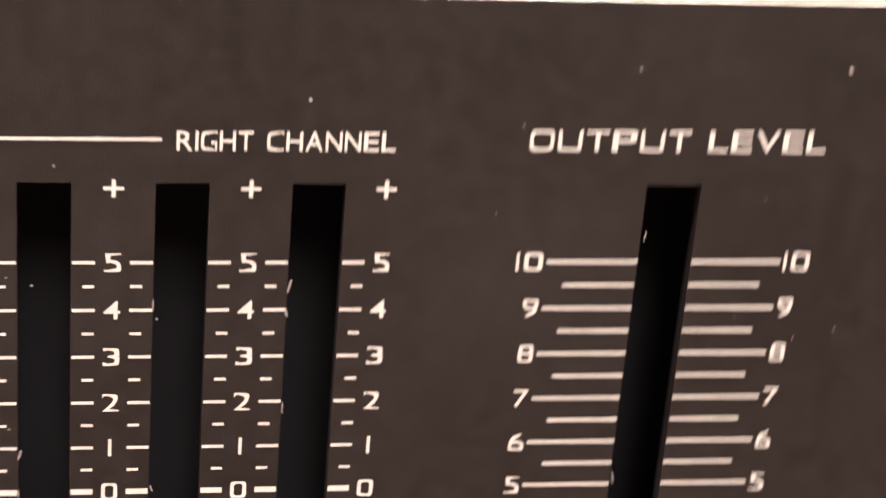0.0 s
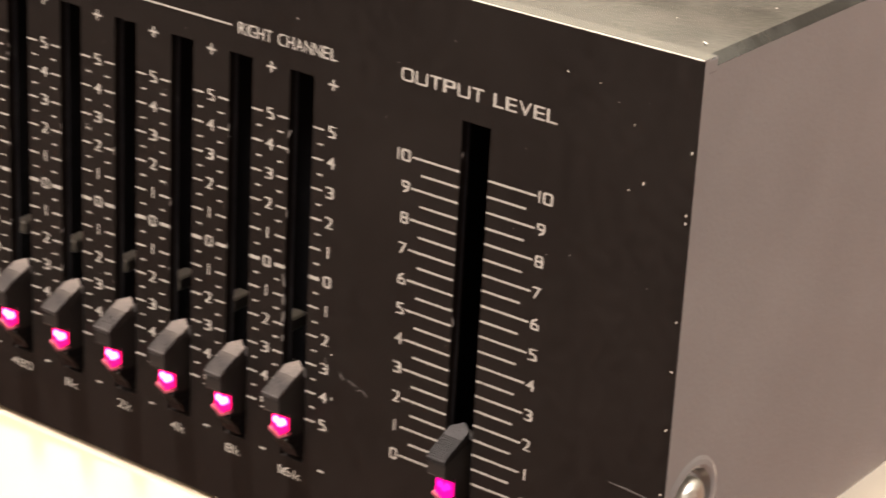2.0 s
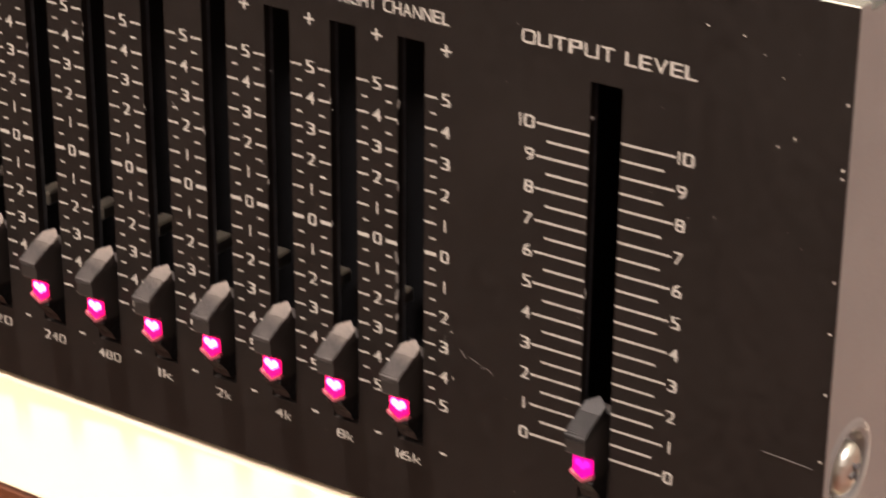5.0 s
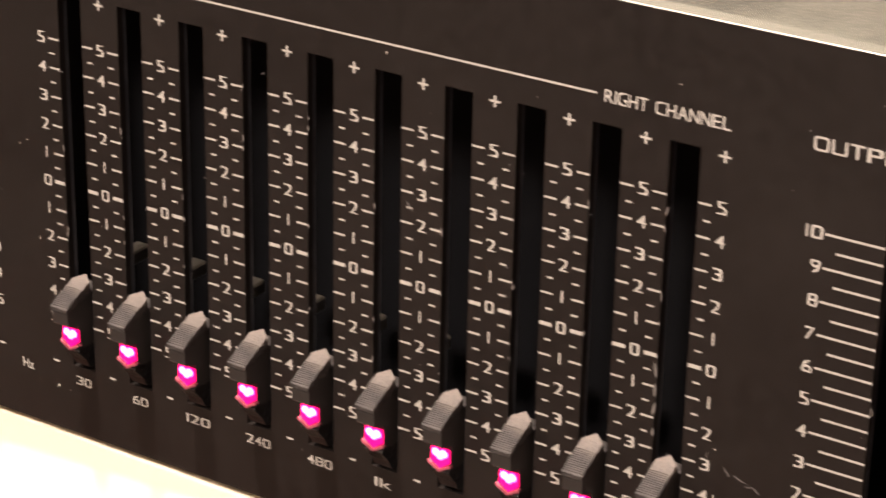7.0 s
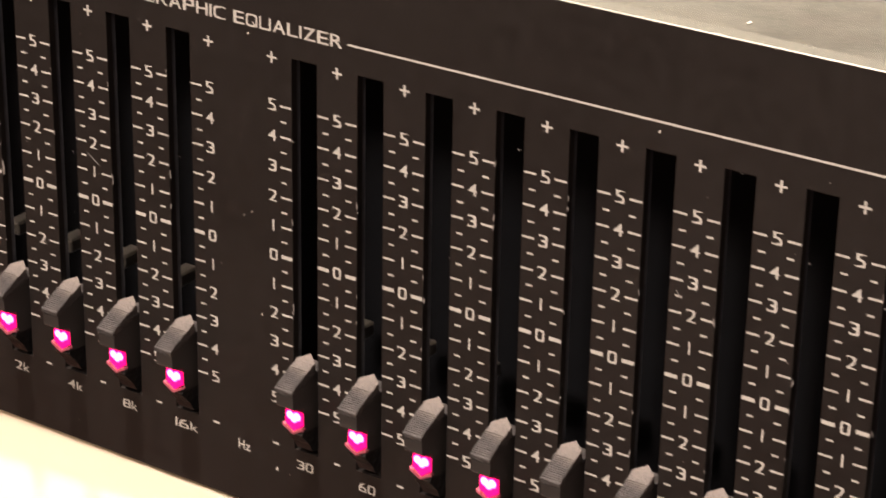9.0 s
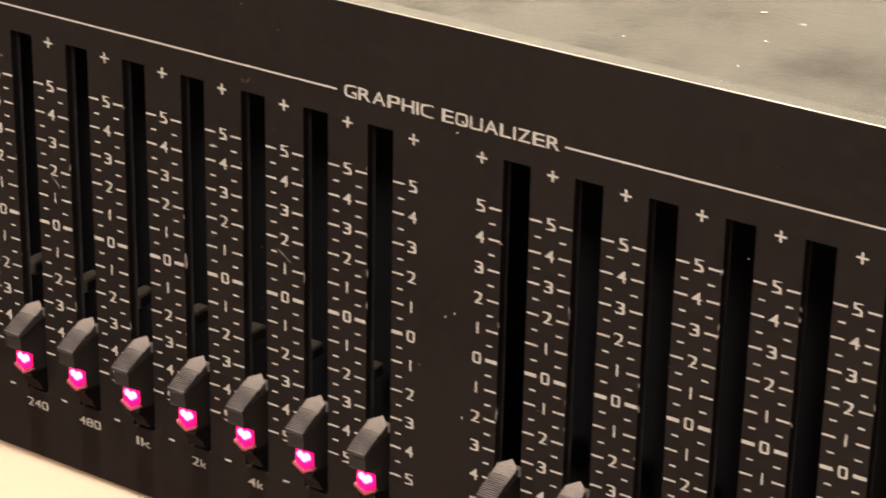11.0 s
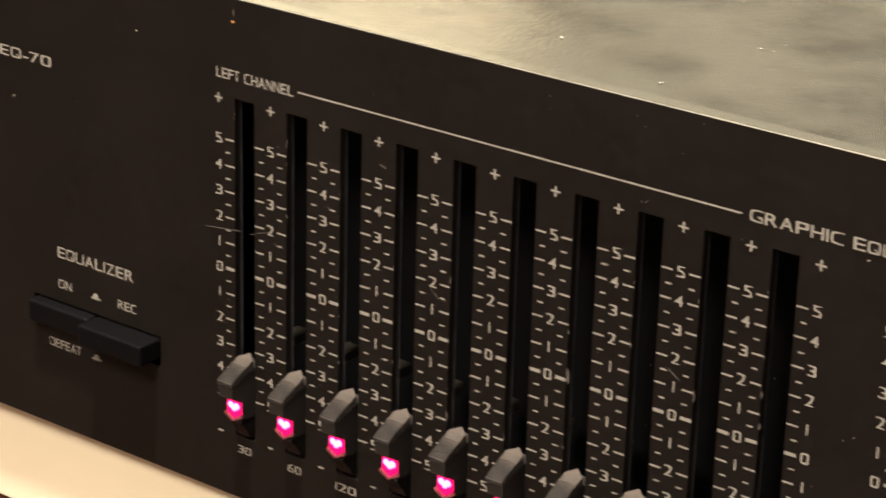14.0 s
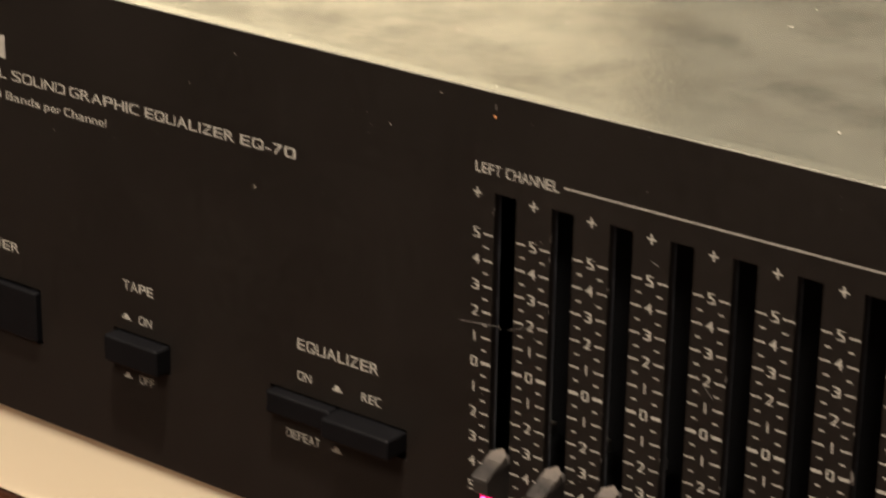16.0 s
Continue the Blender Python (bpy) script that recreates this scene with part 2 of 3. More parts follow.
def mesh_of(name, bm, mat):
    bmesh.ops.recalc_face_normals(bm, faces=bm.faces)
    me = bpy.data.meshes.new(name)
    bm.to_mesh(me)
    bm.free()
    me.materials.append(mat)
    return me


def part(name, bm, mat, parent, label="", at=(0, 0, 0), smooth=False):
    me = bm if isinstance(bm, bpy.types.Mesh) else mesh_of(name, bm, mat)
    if smooth:
        me.polygons.foreach_set("use_smooth", [True] * len(me.polygons))
    ob = new(name, me)
    ob.parent = parent
    ob.location = at
    if label:
        ob["label"] = label
    return ob


def thing(name, label, category, at=(0, 0, 0), kind="", group=""):
    ob = new(name)
    ob.empty_display_size = 0.01
    ob.location = at
    return tagged(ob, label, category, group, kind)


PRINT_LIFT = 0.00003


GLYPHS = {}
SQUARED = "OGCDSUJ02569"          # one round body
TWO_LOBED = "B38"
BOWL_ON_TOP = "PR"
WIDTHS = {"I": 0.2, "l": 0.16, "-": 0.55, "r": 0.55, "L": 0.92, "T": 0.98, "E": 0.98, "F": 0.95, "7": 0.9, "4": 0.95, "k": 0.85, "z": 0.8, "A": 1.12, "V": 1.12}


def square_off(p, centre, half):
    """Pushes round strokes out toward a rounded square."""
    q = (p - centre) / half
    r = np.hypot(q[:, 0], q[:, 1])
    m = np.maximum((np.abs(q[:, 0]) ** 5 + np.abs(q[:, 1]) ** 5) ** 0.2, 1e-6)
    return np.clip(q * (r / m)[:, None], -1, 1) * half + centre


def glyph(ch):
    """Corners (x from 0 to 1, y in cap heights) and faces of one character of the built-in font, squared like the print."""
    if ch in GLYPHS:
        return GLYPHS[ch]
    if ch == "Q":               # a squared O with a short tail across its lower right corner
        p, faces = glyph("O")
        n = len(p)
        GLYPHS[ch] = np.vstack((p, ((0.50, 0.38), (0.60, 0.44), (0.83, 0.17), (0.74, 0.14)))), faces + [(n, n + 1, n + 2, n + 3)]
        return GLYPHS[ch]
    cu = bpy.data.curves.new("glyph", "FONT")
    cu.body = ch
    cu.size = 1.0
    cu.offset = 0.006
    cu.resolution_u = 6
    tmp = bpy.data.objects.new("tmp", cu)
    scene.collection.objects.link(tmp)
    dg = bpy.context.evaluated_depsgraph_get()
    dg.update()
    me = bpy.data.meshes.new_from_object(tmp.evaluated_get(dg))
    bpy.data.objects.remove(tmp)
    p = np.array([v.co[:2] for v in me.vertices])
    faces = [tuple(f.vertices) for f in me.polygons]
    lo, hi = p.min(0), p.max(0)
    p[:, 0] = (p[:, 0] - lo[0]) / (hi[0] - lo[0])
    if ch.isupper() or ch.isdigit():
        p[:, 1] = (p[:, 1] - lo[1]) / (hi[1] - lo[1])
    else:
        p[:, 1] /= 0.70
    if ch in SQUARED:
        p = square_off(p, np.array((0.5, 0.5)), np.array((0.5, 0.5)))
    elif ch in TWO_LOBED:
        top = p[:, 1] > 0.5
        p[top] = square_off(p[top], np.array((0.5, 0.75)), np.array((0.5, 0.25)))
        p[~top] = square_off(p[~top], np.array((0.5, 0.25)), np.array((0.5, 0.25)))
    elif ch in BOWL_ON_TOP:
        top = (p[:, 1] > 0.4) & (p[:, 0] > 0.45)
        p[top] = square_off(p[top], np.array((0.5, 0.71)), np.array((0.5, 0.29)))
    GLYPHS[ch] = p, faces
    return GLYPHS[ch]


def lettering(text, x0, x1, base, height, parent, y=0.0, name="lettering", label=""):
    """Printed words between x0 and x1 (in pitches), standing on the line 'base', on the panel's face."""
    text = text.replace("1", "I")     # the print's figure one is a plain stroke
    widths = [WIDTHS.get(ch, 0.86 if ch.islower() else 1.05) for ch in text]
    gap = 0.17
    scale = (x1 - x0) / (sum(widths) + gap * (len(text) - 1))
    verts, faces, at = [], [], x0
    for ch, w in zip(text, widths):
        p, f = glyph(ch)
        n = len(verts)
        verts += [((at + a * w * scale) * U, y - PRINT_LIFT, (base + b * height) * U) for a, b in p]
        faces += [tuple(n + k for k in face) for face in f]
        at += (w + gap) * scale
    me = bpy.data.meshes.new(name)
    me.from_pydata(verts, [], faces)
    me.materials.append(M_PRINT)
    ob = new(name, me)
    ob.parent = parent
    if label:
        ob["label"] = label
    return ob


def bar(bm, x0, x1, z, h, y=0.0):
    """One printed stroke on the panel, in pitches."""
    v = [bm.verts.new((x * U, y - PRINT_LIFT, zz * U)) for x, zz in ((x0, z - h / 2), (x1, z - h / 2), (x1, z + h / 2), (x0, z + h / 2))]
    bm.faces.new(v)


# ---- the room and what the equalizer stands on ----
def wall(name, x0, x1, y0, y1, z0, z1, mat, label):
    bm = bmesh.new()
    box(bm, x0, x1, y0, y1, z0, z1)
    return tagged(new(name, mesh_of(name, bm, mat)), label, name.split("_")[0], kind="structure")


# unseen walls close the room; pale and dark stretches are added to shape reflections
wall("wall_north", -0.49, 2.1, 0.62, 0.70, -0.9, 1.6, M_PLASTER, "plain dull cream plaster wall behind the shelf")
wall("wall_north_return", -2.1, -0.49, 0.60, 0.70, -0.9, 1.6, M_PALE, "unseen paler stretch of wall, added for the cover's bright reflection")
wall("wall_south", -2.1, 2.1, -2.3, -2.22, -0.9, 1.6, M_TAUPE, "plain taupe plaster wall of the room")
wall("wall_west", -2.18, -2.1, -2.3, 0.70, -0.9, 1.6, M_UMBER, "unseen dark wall of the room, toned to dim the panel's reflection")
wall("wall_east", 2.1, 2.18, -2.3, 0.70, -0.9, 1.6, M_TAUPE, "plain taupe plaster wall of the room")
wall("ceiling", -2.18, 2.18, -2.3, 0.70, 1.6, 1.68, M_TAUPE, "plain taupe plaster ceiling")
wall("floor", -2.18, 2.18, -2.3, 0.70, -0.98, -0.9, M_WOOD, "dark brown wooden floor")

# the board stands a little askew to the equalizer
SKEW = -0.0125
board = part("shelf_board", bevelled_box(-0.95, 0.1757, 0.0014, 0.58, -0.0207, 0.0, 0.0005, 3), M_SHELF, None)
board.rotation_euler = (0, 0, SKEW)
tagged(board, "thick cream painted board lying on the wooden cabinet", "board")

cabinet = thing("cabinet", "red-brown wooden cabinet with a grooved front moulding", "cabinet", (0, 0, -0.9))
cabinet.rotation_euler = (0, 0, SKEW)
cabinet_top = bmesh.new()
f0, z0c = 0.0014, 0.8792
prism(cabinet_top, [(0.58, z0c), (f0 + 0.0006, z0c), (f0, z0c - 0.0008), (f0 - 0.0004, z0c - 0.004), (f0 - 0.0002, z0c - 0.0066), (f0 + 0.0008, z0c - 0.0078), (f0 + 0.0045, z0c - 0.0086),
                    (f0 + 0.006, z0c - 0.0105), (f0 + 0.0056, z0c - 0.0128), (f0 + 0.0035, z0c - 0.0142), (f0 - 0.001, z0c - 0.0148), (f0 - 0.030, z0c - 0.0156), (f0 - 0.034, z0c - 0.018),
                    (f0 - 0.035, z0c - 0.022), (f0 - 0.035, z0c - 0.04), (0.58, z0c - 0.04)], -1.0, 0.95)
part("top", cabinet_top, M_WOOD, cabinet)
part("body", bevelled_box(-0.97, 0.92, f0 - 0.02, 0.58, 0.0, z0c - 0.04, 0.003), M_WOOD, cabinet)

# ---- the equalizer ----
PX0, PX1, PZ0, PZ1 = -23.8, 15.182, -3.756, 4.199
SLOT_HALF, SLOT_TOP, SLOT_BOTTOM = 0.196, 2.69, -2.70
BAND_SLOTS = [k + 0.5 for k in range(10)] + [k - 10.5 for k in range(10)]
OUT_SLOT = 12.18
eq = thing("graphic_equalizer", "black and grey graphic equalizer with lit slider knobs", "equalizer", (0, 0, Z0))


def pierced_panel():
    """The front panel with its real slots and button openings cut through."""
    holes = [(x - SLOT_HALF, x + SLOT_HALF, SLOT_BOTTOM, SLOT_TOP) for x in BAND_SLOTS]
    holes.append((OUT_SLOT - 0.21, OUT_SLOT + 0.21, SLOT_BOTTOM, SLOT_TOP))
    holes += [(-15.02, -12.25, -2.02, -1.52), (-18.53, -17.23, -2.02, -1.48), (-22.3, -20.27, -2.31, -1.29)]
    c = 0.014
    xs = sorted({round(v, 4) for h in holes for v in h[:2]} | {PX0 + c, PX1 - c})
    zs = sorted({round(v, 4) for h in holes for v in h[2:]} | {PZ0 + c, PZ1 - c})
    bm = bmesh.new()
    thick = 0.0012
    front, back = {}, {}
    for i, x in enumerate(xs):
        for j, z in enumerate(zs):
            front[i, j] = bm.verts.new((x * U, 0, z * U))
            back[i, j] = bm.verts.new((x * U, thick, z * U))

    def empty(i, j):
        if not (0 <= i < len(xs) - 1 and 0 <= j < len(zs) - 1):
            return True
        mx, mz = (xs[i] + xs[i + 1]) / 2, (zs[j] + zs[j + 1]) / 2
        return any(a < mx < b and p < mz < q for a, b, p, q in holes)

    for i in range(len(xs) - 1):
        for j in range(len(zs) - 1):
            if empty(i, j):
                continue
            k = ((i, j), (i + 1, j), (i + 1, j + 1), (i, j + 1))
            bm.faces.new([front[a] for a in k])
            bm.faces.new([back[a] for a in k[::-1]])
            for a, b, other in ((k[0], k[1], (i, j - 1)), (k[1], k[2], (i + 1, j)), (k[2], k[3], (i, j + 1)), (k[3], k[0], (i - 1, j))):
                inside = 0 <= other[0] < len(xs) - 1 and 0 <= other[1] < len(zs) - 1
                if empty(*other) and inside:
                    bm.faces.new((front[a], back[a], back[b], front[b]))
    return bm, c


panel_mesh, CH = pierced_panel()
front_panel = part("front_panel", panel_mesh, M_PANEL, eq, "black satin aluminium front panel with cream print")

# bare chamfer round the panel; its unlit sides and bottom are shaded by black colour
edge = bmesh.new()
ring = [((PX0 + CH) * U, (PZ0 + CH) * U), ((PX1 - CH) * U, (PZ0 + CH) * U), ((PX1 - CH) * U, (PZ1 - CH) * U), ((PX0 + CH) * U, (PZ1 - CH) * U)]
ring2 = [(PX0 * U, PZ0 * U), (PX1 * U, PZ0 * U), (PX1 * U, PZ1 * U), (PX0 * U, PZ1 * U)]
loops = [[edge.verts.new((x, 0, z)) for x, z in ring], [edge.verts.new((x, CH * U * 0.6, z)) for x, z in ring2]]
rest = bmesh.new()
rl = [[rest.verts.new(v.co) for v in ring_] for ring_ in loops]
for i in range(4):
    j = (i + 1) % 4
    if i == 2:
        edge.faces.new((loops[0][i], loops[0][j], loops[1][j], loops[1][i]))
    else:
        rest.faces.new((rl[0][i], rl[0][j], rl[1][j], rl[1][i]))
part("panel_edge", edge, M_PANEL_EDGE, eq, "bright bare aluminium chamfer along the panel's top")
part("panel_edge", rest, M_PANEL, eq)
for i, (name, mat) in enumerate((("panel_return", M_SIDE_LIT), ("panel_return", M_SIDE_LIT), ("panel_return", M_RETURN), ("panel_return", M_SIDE_LIT))):
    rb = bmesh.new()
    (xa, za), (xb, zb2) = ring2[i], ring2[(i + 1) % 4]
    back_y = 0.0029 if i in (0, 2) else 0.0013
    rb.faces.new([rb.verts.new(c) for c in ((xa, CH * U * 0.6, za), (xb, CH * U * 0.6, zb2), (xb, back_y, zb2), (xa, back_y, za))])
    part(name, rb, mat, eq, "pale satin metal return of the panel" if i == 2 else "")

# case behind the panel
for xa, xb in ((PX0 * U + 0.0001, PX0 * U + 0.0015), (PX1 * U - 0.0015, PX1 * U - 0.0001)):
    part("corner_cap", bevelled_box(xa, xb, 0.0008, 0.0034, PZ1 * U - 0.0022, PZ1 * U - 0.0002, 0.0002, 1), M_SIDE_LIT, eq)
DEPTH = 0.245
cover = bmesh.new()
t = 0.0012
zt, zb_ = PZ1 * U - 0.0003, -3.13 * U
prof = [(PX0 * U + 0.0003, zb_), (PX0 * U + 0.0003, zt - 0.0012), (PX0 * U + 0.0015, zt), (PX1 * U - 0.0015, zt), (PX1 * U - 0.0003, zt - 0.0012), (PX1 * U - 0.0003, zb_)]
top_bm = bmesh.new()
plate(top_bm, [prof[1], prof[2], prof[3], prof[4], (prof[4][0] - t, prof[4][1] - 0.0003), (prof[3][0], zt - t), (prof[2][0], zt - t), (prof[1][0] + t, prof[1][1] - 0.0003)], 0.0031, DEPTH)
part("top_cover", top_bm, M_COVER, eq, "olive-grey enamelled top cover, stained and dusty")
SX, SY, SZ = prof[4][0], 0.675 * U, -1.58 * U
left_side = bmesh.new()
box(left_side, prof[1][0], prof[1][0] + t, 0.0015, DEPTH, zb_, zt - 0.00125)
part("side_cover", left_side, M_SIDE_LIT, eq, "smooth grey enamelled side of the cover")


def dimpled_side():
    """The right side of the cover, pressed in round its screw."""
    bm = bmesh.new()
    y0, y1, z0, z1 = 0.0015, DEPTH, zb_, zt - 0.00125
    angles = sorted([2 * math.pi * i / 48 for i in range(48)] + [math.atan2(z - SZ, y - SY) % (2 * math.pi) for y in (y0, y1) for z in (z0, z1)])
    rings = []
    outer = []
    for a in angles:
        c, d = math.cos(a), math.sin(a)
        far = min([((y1 if c > 0 else y0) - SY) / c if abs(c) > 1e-9 else 9, ((z1 if d > 0 else z0) - SZ) / d if abs(d) > 1e-9 else 9])
        outer.append((c * far, d * far))
    rings.append([bm.verts.new((SX, SY + p, SZ + q)) for p, q in outer])
    for r, h in ((0.0026, 0.0), (0.0024, 0.0002), (0.00215, 0.0003), (0.00195, 0.0001), (0.0017, -0.0009), (0.00155, -0.0012), (0.0003, -0.0012)):
        k = 2.65
        ring_pts = []
        for (p, q), a in zip(outer, angles):
            rr = min(r * k, 0.999 * math.hypot(p, q))
            ring_pts.append(bm.verts.new((SX + h, SY + rr * math.cos(a), SZ + rr * math.sin(a))))
        rings.append(ring_pts)
    n = len(angles)
    for a, b in zip(rings, rings[1:]):
        for i in range(n):
            j = (i + 1) % n
            bm.faces.new((a[i], a[j], b[j], b[i]))
    bm.faces.new(rings[-1])
    return bm


side = part("side_cover", dimpled_side(), M_SIDE_LIT, eq, "smooth grey enamelled side of the cover, dimpled round its screw")
bb = bmesh.new()
box(bb, prof[0][0] + t, prof[5][0] - t, DEPTH - 0.002, DEPTH - 0.0008, zb_, zt - t)
part("back_panel", bb, M_BLACK, eq)
bb = bmesh.new()
box(bb, prof[0][0] + t, prof[5][0] - t, 0.0049, DEPTH - 0.002, zb_, zb_ + 0.001)
part("bottom_plate", bb, M_BLACK, eq)
for fx in (-21.5, 12.9):
    for fy in (0.03, 0.21):
        fb = bmesh.new()
        bmesh.ops.create_cone(fb, cap_ends=True, segments=24, radius1=0.008, radius2=0.009, depth=0.0082)
        bmesh.ops.translate(fb, verts=fb.verts, vec=(fx * U, fy, PZ0 * U + 0.0025))
        part("foot", fb, M_BLACK, eq)

# black sheet put behind the slots for the shade inside the case
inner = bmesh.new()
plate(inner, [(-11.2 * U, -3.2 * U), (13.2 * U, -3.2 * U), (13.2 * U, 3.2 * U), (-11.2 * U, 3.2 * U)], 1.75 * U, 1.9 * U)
part("slot_shade_sheet", inner, M_SLOT_SHADE, eq, "black sheet for the unlit inside behind the slots")

# mottled linings of the slots; right-hand ones blackened to paint their shade
LINING = {}
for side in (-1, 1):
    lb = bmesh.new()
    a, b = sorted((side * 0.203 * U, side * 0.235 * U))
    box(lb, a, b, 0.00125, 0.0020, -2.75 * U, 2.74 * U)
    LINING[side] = mesh_of("slot_lining", lb, M_WALL if side < 0 else M_SLOT_SHADE)
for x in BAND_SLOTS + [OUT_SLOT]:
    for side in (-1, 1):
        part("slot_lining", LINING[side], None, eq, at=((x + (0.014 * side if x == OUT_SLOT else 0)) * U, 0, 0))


# slide controls behind the panel, each with a dull lever block carried along with its knob
lever = bevelled_box(-0.12 * U, 0.12 * U, 0.95 * U, 1.35 * U, -0.10 * U, 0.10 * U, 0.0003, 1)
LEVER = mesh_of("lever_block", lever, M_LEVER)

# slider knobs: origin at the lit window's middle, on the panel's face
KNOB_HALF = 0.142


def knob_cap():
    """Finger rest: a ribbed shelf with a rounded nose, whose back rises to a roof-shaped point at the panel."""
    bm = bmesh.new()
    w = KNOB_HALF * U
    ribs = 12

    def slope(y):
        f = (-0.13 - y) / 0.325
        return 0.655 - 0.15 * f - 0.015 * f * abs(f)

    shared = []
    for i in range(ribs):
        for q, lift in ((0.1, 0.0), (0.3, 0.012), (0.6, 0.012), (0.9, 0.0)):
            y = -0.13 - 0.325 * (i + q) / ribs
            shared.append((y - lift * 0.4, slope(y) + lift))
    shared += [(-0.468, 0.487), (-0.478, 0.474), (-0.478, 0.43), (-0.462, 0.418), (-0.40, 0.43), (-0.02, 0.555), (0.16, 0.565)]
    middle = [(0.16, 0.58), (0.13, 0.59), (0.112, slope(0.105)), (0.1, slope(0.1))] + shared
    flank = [(0.15, 0.58), (0.03, 0.59), (0.012, slope(0.008) - 0.006), (0.0, slope(0.0))] + shared
    loops = [[bm.verts.new((x, y * U, z * U)) for y, z in prof_] for x, prof_ in ((-w, flank), (0.0, middle), (w, flank))]
    n = len(middle)
    for a, b in zip(loops, loops[1:]):
        for i in range(n):
            j = (i + 1) % n
            bm.faces.new((a[i], b[i], b[j], a[j]))
    bm.faces.new(loops[0])
    bm.faces.new(loops[2][::-1])
    return bm


def knob_core():
    """Body under the finger rest: a blunt front block over the set-back face that holds the window."""
    bm = bmesh.new()
    w = (KNOB_HALF - 0.006) * U
    prism(bm, [(y * U, z * U) for y, z in ((0.35, 0.55), (-0.02, 0.545), (-0.40, 0.425), (-0.448, 0.41), (-0.453, 0.39), (-0.443, 0.235), (-0.425, 0.21), (-0.225, 0.15), (-0.225, -0.20), (0.35, -0.21))], -w, w)
    return bm


def knob_foot():
    bm = bmesh.new()
    w = 0.132 * U
    prism(bm, [(y * U, z * U) for y, z in ((0.10, -0.18), (-0.235, -0.18), (-0.26, -0.22), (-0.25, -0.25), (-0.10, -0.42), (-0.03, -0.55), (0.10, -0.58))], -w, w)
    return bm


def window():
    bm = bmesh.new()
    o = [(-0.13, 0.09), (0.13, 0.09), (0.134, -0.09), (0.0, -0.185), (-0.134, -0.09)]
    plate(bm, [(x * U, z * U) for x, z in o], -0.262 * U, -0.224 * U)
    return bm


def lip():
    bm = bmesh.new()
    o = [(-0.16, -0.095), (0.0, -0.188), (0.16, -0.095), (0.165, -0.13), (0.0, -0.225), (-0.165, -0.13)]
    plate(bm, [(x * U, z * U) for x, z in o], -0.29 * U, -0.226 * U)
    return bm


KNOB_MESHES = dict(cap=mesh_of("ribbed_cap", knob_cap(), M_KNOB), core=mesh_of("stem", knob_core(), M_KNOB_DARK), foot=mesh_of("lower_wedge", knob_foot(), M_FOOT_SHADE), out_cap=mesh_of("ribbed_cap", knob_cap(), M_KNOB_OUT),
                   led=mesh_of("lit_window", window(), M_LED), lip=mesh_of("window_lip", lip(), M_LIP_SPILL))
plain_led = mesh_of("lit_window", window(), M_LED_PLAIN)


def slider_knob(x, z, even=False):
    k = part("slider_knob", KNOB_MESHES["core"], None, eq, "black slider knob with pink lit window" if not even else "black output slider knob, evenly lit pink", (x * U, 0, z * U))
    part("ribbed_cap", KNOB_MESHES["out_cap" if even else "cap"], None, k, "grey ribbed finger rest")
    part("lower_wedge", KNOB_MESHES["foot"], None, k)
    part("lit_window", plain_led if even else KNOB_MESHES["led"], None, k, "glowing pink window")
    part("window_lip", KNOB_MESHES["lip"], None, k)
    if not even:
        part("lever_block", LEVER, None, k, "dull metal lever behind the slot", (0, 0, 0.70 * U))
    return k


for i, x in enumerate(BAND_SLOTS):
    slider_knob(x, -2.075 + 0.012 * math.sin(i * 2.3))
slider_knob(OUT_SLOT, -2.055, True)

# ---- printed scales ----
Q = 0.406


def stroke(x0, x1, h, name):
    bm = bmesh.new()
    bar(bm, x0, x1, 0.0, h)
    return mesh_of(name, bm, M_PRINT)


# the right channel's ticks one by one, the left channel's as one print
TICK = {(side, kind): stroke(*((a, b) if side > 0 else (-b, -a)), h, "scale_tick")
        for side in (-1, 1) for kind, a, b, h in (("zero", 0.128, 0.296, 0.05), ("whole", 0.128, 0.296, 0.027), ("half", 0.132, 0.22, 0.025))}
far_ticks = bmesh.new()
for k in range(11):
    for side in (-1, 1):
        if (k == 0 and side < 0) or (k == 10 and side > 0):
            continue
        for i in range(21):
            z = (10 - i) * Q / 2
            kind = "zero" if i == 10 else ("half" if i % 2 else "whole")
            part("half_tick" if i % 2 else "scale_tick", TICK[side, kind], None, eq, at=(k * U, 0, z * U))
            a, b, h = {"zero": (0.128, 0.296, 0.05), "whole": (0.128, 0.296, 0.027), "half": (0.132, 0.22, 0.025)}[kind]
            x = k - 11.0
            bar(far_ticks, *((x + a, x + b) if side > 0 else (x - b, x - a)), z, h)
tagged(part("tick_print", far_ticks, M_PRINT, eq), kind="stuff")
digit_meshes = {}
for d in "543210":
    w = 0.062 if d != "1" else 0.0125
    ob = lettering("I" if d == "1" else d, -w, w, -0.078, 0.156, eq, name="numeral")
    digit_meshes[d] = ob.data
    bpy.data.objects.remove(ob)
plus = bmesh.new()
bar(plus, -0.075, 0.075, 0, 0.028)
bar(plus, -0.015, 0.015, 0.043, 0.06)
bar(plus, -0.015, 0.015, -0.043, 0.06)
plus_mesh = mesh_of("plus_sign", plus, M_PRINT)
minus = bmesh.new()
bar(minus, -0.05, 0.05, 0, 0.03)
minus_mesh = mesh_of("minus_sign", minus, M_PRINT)
